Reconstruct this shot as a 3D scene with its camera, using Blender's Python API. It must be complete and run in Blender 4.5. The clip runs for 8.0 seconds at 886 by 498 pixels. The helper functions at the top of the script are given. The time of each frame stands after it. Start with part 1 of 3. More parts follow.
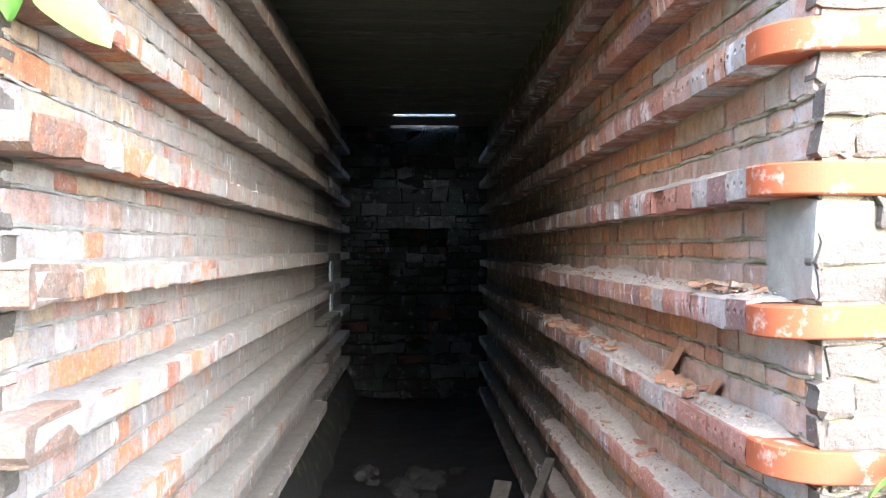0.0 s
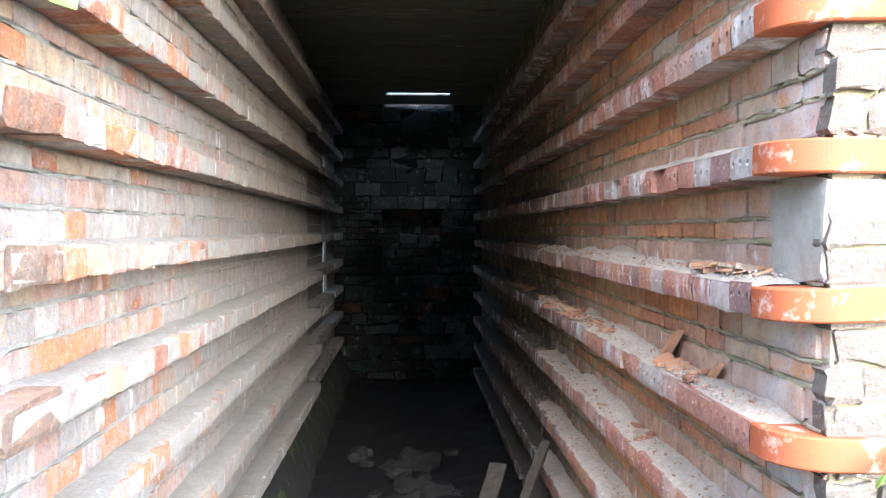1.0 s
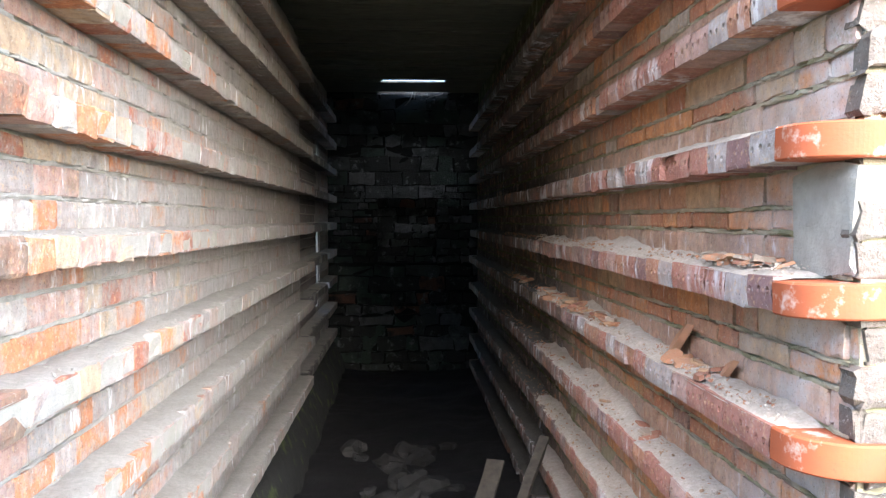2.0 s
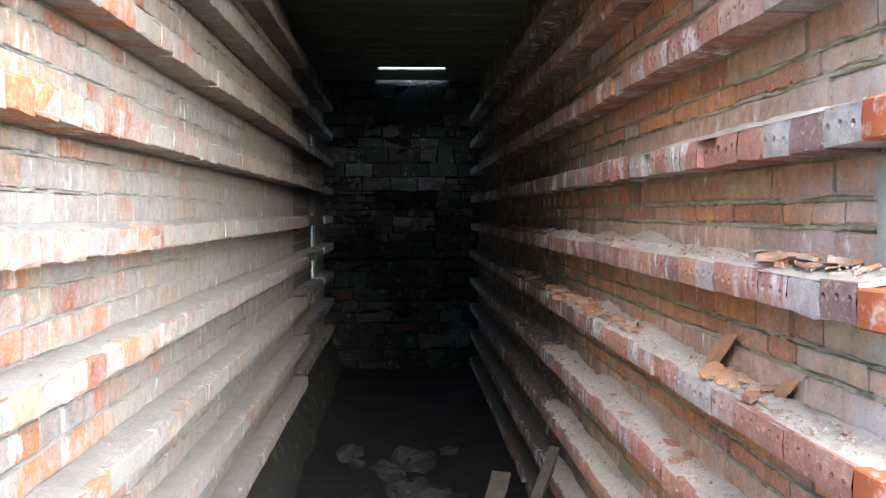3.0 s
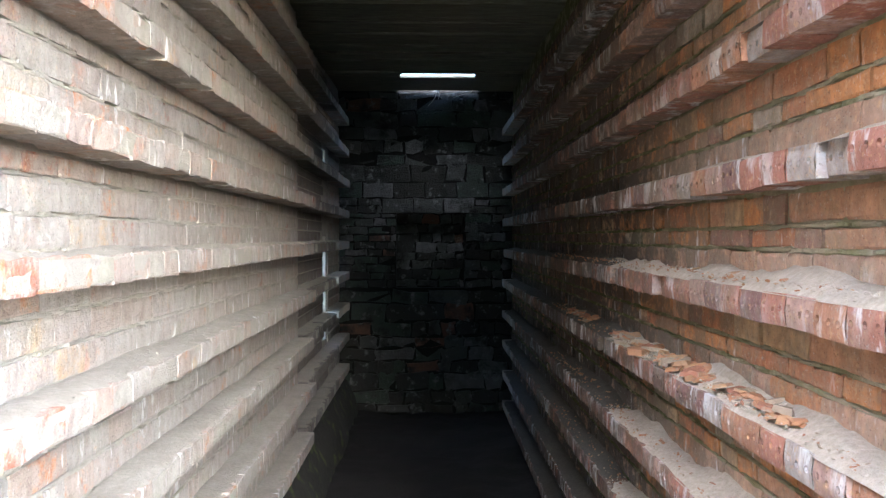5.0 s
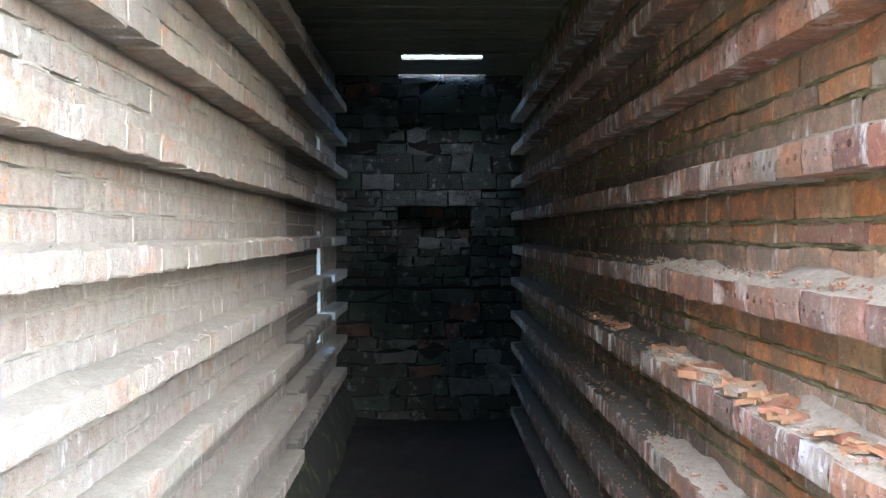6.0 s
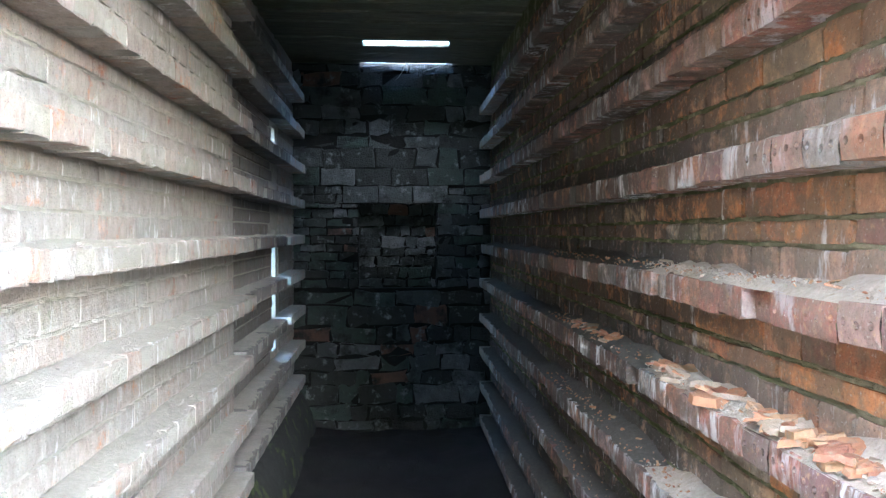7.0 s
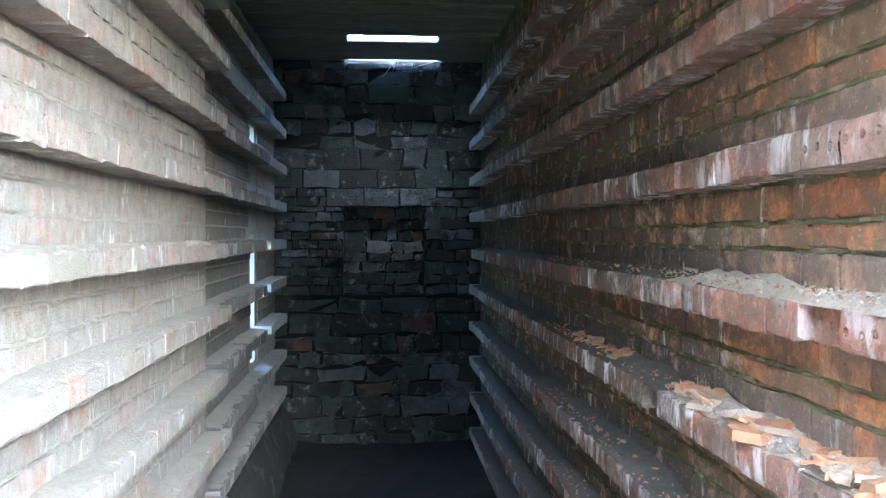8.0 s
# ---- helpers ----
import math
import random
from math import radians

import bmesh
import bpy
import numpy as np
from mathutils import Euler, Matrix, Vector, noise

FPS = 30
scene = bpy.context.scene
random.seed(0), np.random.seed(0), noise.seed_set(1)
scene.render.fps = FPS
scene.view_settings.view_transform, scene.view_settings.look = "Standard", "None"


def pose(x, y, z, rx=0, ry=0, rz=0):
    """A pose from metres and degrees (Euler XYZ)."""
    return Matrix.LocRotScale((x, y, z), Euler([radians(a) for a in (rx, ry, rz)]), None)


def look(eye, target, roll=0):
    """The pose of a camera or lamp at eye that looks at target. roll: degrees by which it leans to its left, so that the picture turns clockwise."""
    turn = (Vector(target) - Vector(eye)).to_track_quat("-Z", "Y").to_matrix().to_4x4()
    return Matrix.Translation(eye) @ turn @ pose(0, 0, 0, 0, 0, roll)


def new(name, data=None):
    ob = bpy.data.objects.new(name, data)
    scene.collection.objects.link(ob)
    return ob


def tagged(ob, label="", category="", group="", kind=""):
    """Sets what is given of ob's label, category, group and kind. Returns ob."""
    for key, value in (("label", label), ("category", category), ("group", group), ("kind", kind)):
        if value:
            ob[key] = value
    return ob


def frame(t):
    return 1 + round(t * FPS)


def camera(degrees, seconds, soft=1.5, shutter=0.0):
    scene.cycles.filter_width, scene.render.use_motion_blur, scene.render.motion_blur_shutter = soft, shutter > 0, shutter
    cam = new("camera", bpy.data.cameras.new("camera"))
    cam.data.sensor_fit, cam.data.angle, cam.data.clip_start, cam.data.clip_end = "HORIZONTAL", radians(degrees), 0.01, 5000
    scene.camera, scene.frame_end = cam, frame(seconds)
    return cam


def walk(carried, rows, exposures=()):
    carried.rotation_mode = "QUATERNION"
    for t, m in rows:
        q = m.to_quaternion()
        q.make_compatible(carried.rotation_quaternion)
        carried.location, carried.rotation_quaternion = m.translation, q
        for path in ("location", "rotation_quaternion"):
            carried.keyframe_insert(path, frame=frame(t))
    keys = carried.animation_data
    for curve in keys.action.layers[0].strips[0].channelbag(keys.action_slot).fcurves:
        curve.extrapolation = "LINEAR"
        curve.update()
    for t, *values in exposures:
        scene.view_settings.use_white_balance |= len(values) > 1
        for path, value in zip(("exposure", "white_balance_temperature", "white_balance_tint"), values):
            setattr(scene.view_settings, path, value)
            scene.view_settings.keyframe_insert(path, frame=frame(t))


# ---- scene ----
cam = camera(58.5, 8.0, soft=1.35)

EYE_Z = 1.75
# seconds, distance along the passage, then where the passage's vanishing point lies off the optical axis (as slopes)
STEPS = [
    (0.0, -1.600, -0.0336, -0.0007), (0.5, -1.575, -0.0383, 0.0085), (1.0, -1.535, -0.0412, 0.0241),
    (2.5, -1.285, -0.0493, 0.0410), (3.0, -1.105, -0.0494, 0.0459), (3.5, -0.895, -0.0488, 0.0366),
    (4.0, -0.670, -0.0431, 0.0251), (4.5, -0.410, -0.0293, 0.0210), (5.0, -0.165, -0.0186, 0.0143),
    (6.5, 0.590, -0.0142, 0.0233), (7.0, 0.770, -0.0601, 0.0228), (7.5, 0.930, -0.0797, 0.0099),
    (8.0, 1.060, -0.0777, 0.0173),
]
walk(cam, [(t, look((0, y, EYE_Z), (-sx, y + 1, EYE_Z - sz))) for t, y, sx, sz in STEPS],
     exposures=[(0.0, 4.12, 5850, 13), (1.2, 4.12, 5850, 13), (2.5, 4.0, 6050, 14), (3.5, 4.4, 6000, 13), (4.5, 4.65, 5950, 13), (5.0, 4.82, 5900, 12), (6.5, 5.6, 5450, 8), (8.0, 6.2, 5100, 6)])

# ---- light: a bright overcast day outside the mouth ----
world = bpy.data.worlds.new("sky")
scene.world = world
world.use_nodes = True
wn = world.node_tree
sky = wn.nodes.new("ShaderNodeTexSky")
sky.sky_type, sky.sun_disc, sky.ozone_density = "NISHITA", False, 2.5
sky.sun_elevation, sky.sun_rotation = radians(18), radians(172)
wn.links.new(sky.outputs["Color"], wn.nodes["Background"].inputs["Color"])
wn.nodes["Background"].inputs["Strength"].default_value = 0.15
sun = new("sun", bpy.data.lights.new("sun", "SUN"))
sun.data.energy, sun.data.angle, sun.data.color = 2.1, radians(92), (1.0, 0.98, 0.95)
sun.matrix_world = look((0.8, -6, 2.0), (0, 0, 0))


# ---- materials ----
class Nodes:
    """A thin wrapper that builds one node material."""

    def __init__(self, name):
        self.mat = bpy.data.materials.new(name)
        self.mat.use_nodes = True
        self.tree = self.mat.node_tree
        self.bsdf = self.tree.nodes["Principled BSDF"]
        geo = self.tree.nodes.new("ShaderNodeNewGeometry")
        self.pos, self.island, self.normal = geo.outputs["Position"], geo.outputs["Random Per Island"], geo.outputs["Normal"]

    def node(self, kind, **inputs):
        n = self.tree.nodes.new(kind)
        for key, value in inputs.items():
            self.feed(n, key, value)
        return n

    def feed(self, n, key, value):
        socket = n.inputs[int(key[1:])] if key[0] == "i" and key[1:].isdigit() else n.inputs[key]
        if hasattr(value, "is_linked"):
            self.tree.links.new(value, socket)
        else:
            socket.default_value = value

    def math(self, op, a, b=0.0):
        n = self.node("ShaderNodeMath", i0=a, i1=b)
        n.operation = op
        return n.outputs[0]

    def stretch(self, sx, sy, sz):
        n = self.node("ShaderNodeVectorMath", i0=self.pos, i1=(sx, sy, sz))
        n.operation = "MULTIPLY"
        return n.outputs[0]

    def noise(self, scale, detail=4.0, rough=0.6, vector=None):
        n = self.node("ShaderNodeTexNoise", Scale=scale, Detail=detail, Roughness=rough)
        self.tree.links.new(vector or self.pos, n.inputs["Vector"])
        return n.outputs["Fac"]

    def ramp(self, fac, stops, mode="LINEAR"):
        n = self.node("ShaderNodeValToRGB", Fac=fac)
        n.color_ramp.interpolation = mode
        e = n.color_ramp.elements
        while len(e) < len(stops):
            e.new(0.5)
        for el, (p, c) in zip(e, stops):
            el.position = p
            el.color = (*c, 1) if len(c) == 3 else (c[0], c[0], c[0], 1)
        return n.outputs["Color"]

    def mask(self, fac, low, high):
        n = self.node("ShaderNodeMapRange", Value=fac)
        n.inputs["From Min"].default_value, n.inputs["From Max"].default_value = low, high
        return n.outputs[0]

    def mix(self, fac, a, b, blend="MIX"):
        n = self.tree.nodes.new("ShaderNodeMix")
        n.data_type, n.blend_type = "RGBA", blend
        for socket, value in ((n.inputs[0], fac), (n.inputs[6], a), (n.inputs[7], b)):
            if hasattr(value, "is_linked"):
                self.tree.links.new(value, socket)
            else:
                socket.default_value = (*value, 1) if isinstance(value, tuple) else value
        return n.outputs[2]

    def done(self, colour, rough, bump, strength=0.5, distance=0.01):
        self.feed(self.bsdf, "Base Color", colour)
        self.feed(self.bsdf, "Roughness", rough)
        self.feed(self.bsdf, "Specular IOR Level", 0.25)
        if bump is not None:
            b = self.node("ShaderNodeBump", Strength=strength, Distance=distance, Height=bump)
            self.tree.links.new(b.outputs[0], self.bsdf.inputs["Normal"])
        return self.mat

    def variety(self):
        info = self.tree.nodes.new("ShaderNodeObjectInfo")
        return self.math("FRACT", self.math("ADD", info.outputs["Random"], self.island))


def brick_material(name, stops, dust, near_far, white, moss=0.0, cover=0.62, relief=0.5, deep_shade=None, wash=False):
    """Old fired brick: a colour for each brick, lime bloom, smeared mortar, dust or painted shade that builds up
    towards the closed end.
    """
    n = Nodes(name)
    fine, mid, big = n.noise(160, 5), n.noise(28, 5), n.noise(3.2, 4)
    base = n.ramp(n.variety(), stops, "CONSTANT")
    base = n.mix(n.mask(mid, 0.3, 0.75), base, n.mix(0.5, base, (0.16, 0.08, 0.05)))
    base = n.mix(n.mask(n.noise(60, 3), 0.55, 0.7), base, n.mix(0.6, base, (0.62, 0.38, 0.2)))
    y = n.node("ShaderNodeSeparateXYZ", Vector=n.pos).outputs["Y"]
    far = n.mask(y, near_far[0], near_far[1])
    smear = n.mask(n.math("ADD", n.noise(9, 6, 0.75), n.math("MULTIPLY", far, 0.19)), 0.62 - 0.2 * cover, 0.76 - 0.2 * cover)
    smear = n.math("MULTIPLY", smear, n.math("ADD", cover, n.math("MULTIPLY", far, 0.42 if deep_shade else 0.25)))
    # The far tone darkens brick towards the closed end, painting in the light's falloff.
    dust_shade = n.mix(far, dust, deep_shade) if deep_shade else dust
    base = n.mix(smear, base, n.mix(n.math("MULTIPLY", big, 0.6), dust_shade, n.mix(0.6, dust_shade, (0.06, 0.05, 0.04))))
    streak = n.noise(1.0, 4, 0.7, n.stretch(17, 17, 5))
    base = n.mix(n.mask(n.noise(1.0, 5, 0.7, n.stretch(24, 24, 13)), 0.42, 0.75), base, n.mix(0.45, base, (0.1, 0.06, 0.045)))
    bloom = n.math("MULTIPLY", n.mask(streak, 0.62 - white, 0.72 - white), n.mask(n.noise(2.3, 3), 0.46, 0.62))
    base = n.mix(n.math("MULTIPLY", bloom, 0.85), base, (0.74, 0.72, 0.7))
    if wash:
        lime = n.math("MULTIPLY", n.mask(y, 0.62, 0.12), n.mask(n.noise(7, 5, 0.7), 0.36, 0.6))
        base = n.mix(n.math("MULTIPLY", lime, 0.8), base, (0.56, 0.53, 0.49))
    if moss:
        green = n.math("MULTIPLY", n.mask(n.noise(5, 4), 0.56, 0.7), n.mask(fine, 0.4, 0.6))
        base = n.mix(n.math("MULTIPLY", green, moss), base, (0.12, 0.14, 0.04))
    base = n.mix(n.math("MULTIPLY", n.mask(n.noise(130, 4, 0.7), 0.58, 0.7), 0.75), base, n.mix(0.8, base, (0.05, 0.04, 0.035)))
    base = n.mix(n.math("MULTIPLY", n.mask(n.noise(95, 4, 0.7), 0.6, 0.72), 0.6), base, (0.55, 0.5, 0.44))
    height = n.math("ADD", n.math("MULTIPLY", fine, 0.35), mid)
    return n.done(base, 0.9, height, relief, 0.011)


def mortar_material(name, colour, moss, moss_shade=None):
    n = Nodes(name)
    fine, mid, big = n.noise(210, 5), n.noise(34, 5, 0.7), n.noise(4, 4)
    base = n.mix(n.mask(mid, 0.3, 0.7), colour, tuple(c * 0.68 for c in colour))
    base = n.mix(n.mask(big, 0.45, 0.65), base, tuple(c * 0.75 for c in colour))
    base = n.mix(n.math("MULTIPLY", n.mask(n.noise(6, 4), 0.48, 0.6), moss), base, (0.17, 0.18, 0.055))
    # Moss in the joints with depth; its dark tone also paints in shade.
    if moss_shade:
        y = n.node("ShaderNodeSeparateXYZ", Vector=n.pos).outputs["Y"]
        base = n.mix(n.math("MULTIPLY", n.mask(y, 1.0, 3.0), n.mask(n.noise(11, 5, 0.7), 0.25, 0.5)), base, moss_shade)
    return n.done(base, 0.95, n.math("ADD", mid, n.math("MULTIPLY", fine, 0.5)), 0.9, 0.012)


ORANGE, RED, PINK, GREY, BUFF, PALE = ((0.55, 0.22, 0.095), (0.38, 0.14, 0.085), (0.48, 0.3, 0.235),
                                                (0.4, 0.345, 0.305), (0.48, 0.36, 0.235), (0.5, 0.45, 0.39))
M_LEFT = brick_material("old_brick_left", [(0, ORANGE), (0.2, PINK), (0.42, BUFF), (0.62, RED), (0.7, GREY), (0.88, PALE)],
                        (0.4, 0.375, 0.335), (0.2, 2.1), 0.05, 0.35, 0.64, 0.95)
# Darker copy of the left brick: shade past the step put into its colour.
M_LEFT_FAR = brick_material("shaded_brick_left", [(0, (0.26, 0.2, 0.17)), (0.4, (0.2, 0.18, 0.165)), (0.75, (0.28, 0.25, 0.22))],
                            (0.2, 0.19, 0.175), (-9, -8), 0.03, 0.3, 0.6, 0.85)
# Right wall and ledge bricks get the far tone as painted shade.
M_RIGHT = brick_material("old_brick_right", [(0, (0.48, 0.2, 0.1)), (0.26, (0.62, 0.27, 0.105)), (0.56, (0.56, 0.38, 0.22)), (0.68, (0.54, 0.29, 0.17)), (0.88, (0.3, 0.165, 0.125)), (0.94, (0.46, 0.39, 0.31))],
                         (0.44, 0.35, 0.25), (1.0, 3.2), 0.03, 0.5, 0.5, deep_shade=(0.05, 0.044, 0.034), wash=True)
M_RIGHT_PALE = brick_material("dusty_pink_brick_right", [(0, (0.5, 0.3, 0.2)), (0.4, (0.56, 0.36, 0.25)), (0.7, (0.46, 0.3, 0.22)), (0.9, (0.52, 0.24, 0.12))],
                              (0.5, 0.4, 0.3), (1.0, 3.2), 0.04, 0.25, 0.58, deep_shade=(0.06, 0.052, 0.042), wash=True)
M_LEDGE_L = brick_material("ledge_brick_left", [(0, ORANGE), (0.28, PINK), (0.5, RED), (0.62, GREY), (0.8, BUFF), (0.92, PALE)],
                           (0.42, 0.39, 0.345), (0.4, 1.9), 0.06, 0.1, 0.6, 0.9)
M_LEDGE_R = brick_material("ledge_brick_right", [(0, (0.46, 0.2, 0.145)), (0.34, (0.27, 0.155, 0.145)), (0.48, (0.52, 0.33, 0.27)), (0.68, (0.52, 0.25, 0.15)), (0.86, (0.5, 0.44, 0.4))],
                           (0.44, 0.36, 0.27), (1.1, 3.2), 0.12, 0.2, 0.42, 0.8, deep_shade=(0.085, 0.075, 0.06))
M_LEDGE_END = brick_material("ledge_end_brick", [(0, (0.36, 0.14, 0.07)), (0.6, (0.3, 0.16, 0.1))], (0.2, 0.165, 0.125), (-9, -8), 0.0, 0.0, 0.4, 1.0)
M_FACE = brick_material("weathered_facade_brick", [(0, (0.14, 0.11, 0.078)), (0.3, (0.15, 0.08, 0.058)), (0.55, (0.13, 0.115, 0.095)), (0.76, (0.19, 0.072, 0.04)), (0.92, (0.2, 0.13, 0.05))],
                        (0.15, 0.127, 0.1), (-9, -8), 0.02, 0.05, 0.7, 1.0)
M_MORTAR_L = mortar_material("lime_mortar", (0.41, 0.375, 0.32), 0.14)
M_MORTAR_R = mortar_material("mossy_mortar", (0.5, 0.42, 0.29), 0.5, (0.075, 0.085, 0.03))
M_MORTAR_F = mortar_material("bleached_mortar", (0.17, 0.15, 0.12), 0.12)


def plain_rough(name, a, b, scale, strength=0.6, rough=0.92, extra=None):
    n = Nodes(name)
    mid, fine, big = n.noise(scale, 6, 0.65), n.noise(scale * 7, 4), n.noise(scale * 0.14, 3)
    base = n.mix(n.mask(mid, 0.3, 0.72), a, b)
    base = n.mix(n.math("MULTIPLY", n.mask(big, 0.4, 0.7), 0.5), base, tuple(c * 0.6 for c in a))
    if extra:
        base = n.mix(n.mask(n.noise(scale * 0.5, 4), 0.56, 0.64), base, extra)
    n.feed(n.bsdf, "Specular IOR Level", 0.12)
    return n.done(base, rough, n.math("ADD", mid, n.math("MULTIPLY", fine, 0.4)), strength, 0.01)


def glazed_orange():
    n = Nodes("smooth_orange_brick")
    big, fine = n.noise(14, 4), n.noise(120, 4)
    base = n.mix(n.mask(big, 0.35, 0.7), (0.36, 0.09, 0.032), (0.3, 0.08, 0.034))
    base = n.mix(n.mask(n.noise(9, 5, 0.7), 0.56, 0.66), base, (0.5, 0.36, 0.28))
    base = n.mix(n.mask(n.noise(150, 2), 0.68, 0.74), base, (0.3, 0.07, 0.03))
    return n.done(base, 0.7, fine, 0.2, 0.003)


M_ROUND = glazed_orange()
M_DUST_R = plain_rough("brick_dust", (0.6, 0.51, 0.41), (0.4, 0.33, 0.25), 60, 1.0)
M_DUST_L = plain_rough("grey_dust", (0.38, 0.345, 0.29), (0.27, 0.24, 0.2), 70, 0.9)
# Darker copy of the dust, its colour carrying the dimness of the deep ledges.
M_DUST_FAR = plain_rough("shaded_dust", (0.13, 0.115, 0.09), (0.075, 0.067, 0.054), 55, 0.9)
M_SLAB = plain_rough("orange_brick_slab", (0.52, 0.26, 0.14), (0.4, 0.22, 0.13), 30, 0.7)
M_PLASTER = plain_rough("grey_cement", (0.4, 0.365, 0.3), (0.27, 0.245, 0.2), 18, 0.8)


def chip_material():
    n = Nodes("broken_brick")
    base = n.ramp(n.variety(), [(0, (0.4, 0.19, 0.1)), (0.35, (0.33, 0.25, 0.18)), (0.6, (0.42, 0.24, 0.13)), (0.85, (0.32, 0.14, 0.085))], "CONSTANT")
    base = n.mix(n.mask(n.noise(40, 5, 0.7), 0.5, 0.68), base, (0.3, 0.225, 0.155))
    return n.done(base, 0.92, n.noise(90, 5), 0.9, 0.008)


M_CHIP = chip_material()
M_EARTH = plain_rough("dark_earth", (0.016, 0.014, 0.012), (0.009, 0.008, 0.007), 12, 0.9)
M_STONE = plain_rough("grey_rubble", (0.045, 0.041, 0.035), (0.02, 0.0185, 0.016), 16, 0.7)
M_OUT = plain_rough("trodden_ground", (0.3, 0.26, 0.19), (0.22, 0.2, 0.13), 4, 0.7)
# Dark tone of the added unseen rise, so it bounces little light inside.
M_RISE = plain_rough("light_blocking_rise", (0.05, 0.07, 0.022), (0.03, 0.042, 0.016), 3, 0.9)
M_WOOD = plain_rough("weathered_wood", (0.085, 0.069, 0.05), (0.04, 0.033, 0.025), 22, 0.5)
M_PLINTH = plain_rough("mossy_render", (0.042, 0.04, 0.034), (0.026, 0.026, 0.02), 14, 0.8, extra=(0.07, 0.085, 0.03))
M_ROOT = plain_rough("dry_root", (0.5, 0.46, 0.38), (0.34, 0.3, 0.24), 60, 0.4)


def ceiling_material():
    n = Nodes("dark_boarded_ceiling")
    grain = n.noise(1.0, 6, 0.7, n.stretch(5, 90, 60))
    base = n.mix(n.mask(grain, 0.35, 0.7), (0.24, 0.22, 0.16), (0.045, 0.042, 0.033))
    base = n.mix(n.mask(n.island, 0.0, 1.6), base, (0.11, 0.115, 0.075))
    base = n.mix(n.mask(n.noise(1.0, 3, 0.6, n.stretch(9, 120, 60)), 0.66, 0.74), base, (0.4, 0.37, 0.29))
    return n.done(base, 0.85, grain, 0.9, 0.02)


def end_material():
    n = Nodes("shade_dark_stone")
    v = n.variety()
    # Stone tones kept extra dark, painting in the shade of the deep end.
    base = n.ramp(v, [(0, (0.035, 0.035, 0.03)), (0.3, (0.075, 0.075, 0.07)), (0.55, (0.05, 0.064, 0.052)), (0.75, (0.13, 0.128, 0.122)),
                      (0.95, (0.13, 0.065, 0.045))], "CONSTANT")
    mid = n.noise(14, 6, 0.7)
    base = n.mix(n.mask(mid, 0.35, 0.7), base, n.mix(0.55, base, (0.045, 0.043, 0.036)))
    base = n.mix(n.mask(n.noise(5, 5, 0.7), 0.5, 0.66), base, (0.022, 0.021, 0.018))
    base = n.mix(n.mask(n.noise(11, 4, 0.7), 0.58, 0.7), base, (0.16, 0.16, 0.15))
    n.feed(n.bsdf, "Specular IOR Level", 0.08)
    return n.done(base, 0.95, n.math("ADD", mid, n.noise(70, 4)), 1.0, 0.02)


def leaf_material():
    n = Nodes("green_leaf")
    base = n.mix(n.mask(n.noise(30, 4), 0.3, 0.7), (0.09, 0.2, 0.03), (0.16, 0.3, 0.05))
    n.feed(n.bsdf, "Transmission Weight", 0.0)
    n.feed(n.bsdf, "Subsurface Weight", 0.15)
    return n.done(base, 0.45, n.noise(80, 3), 0.15, 0.004)


M_CEIL, M_END, M_LEAF = ceiling_material(), end_material(), leaf_material()
rng = random.Random(7)


# ---- building blocks ----
def mesh_of(name, verts, faces, mat, smooth=False):
    me = bpy.data.meshes.new(name)
    me.from_pydata(verts, [], faces)
    me.materials.append(mat)
    if smooth:
        me.polygons.foreach_set("use_smooth", [True] * len(me.polygons))
    me.update()
    return me


def part(name, me, parent, m=None, label="", kind=""):
    ob = new(name, me)
    ob.parent = parent
    if m is not None:
        ob.matrix_basis = m
    return tagged(ob, label, "", "", kind)


def block(w, h, depth, wear=0.004, r=rng):
    """A worn block: face in the local xz plane about its centre, facing -y, with rounded and chipped edges."""
    us, vs = (0, min(0.012 / w, 0.2), 0.5, 1 - min(0.012 / w, 0.2), 1), (0, 0.14, 0.86, 1)
    verts, faces = [], []
    for j, v in enumerate(vs):
        for i, u in enumerate(us):
            rim = (i in (0, 4)) + (j in (0, 3))
            back = (0.0004 * (i in (0, 4)) + 0.002 * (j in (0, 3))) * (0.6 + 0.8 * r.random())
            if rim == 2 and r.random() < 0.22:
                back += 0.012
            x = (u - 0.5) * w + r.uniform(-wear, wear) * (0.4 + 0.6 * (rim > 0))
            z = (v - 0.5) * h + r.uniform(-wear, wear) * (0.4 + 0.6 * (rim > 0))
            verts.append((x, back + r.uniform(-wear, wear) * (0.2 if rim else 0.45), z))
    for j in range(3):
        for i in range(4):
            a = j * 5 + i
            faces.append((a, a + 1, a + 6, a + 5))
    loop = [0, 1, 2, 3, 4, 9, 14, 19, 18, 17, 16, 15, 10, 5]
    base = len(verts)
    verts += [(verts[i][0], depth, verts[i][2]) for i in loop]
    for k in range(len(loop)):
        k2 = (k + 1) % len(loop)
        faces.append((loop[k2], loop[k], base + k, base + k2))
    return verts, faces


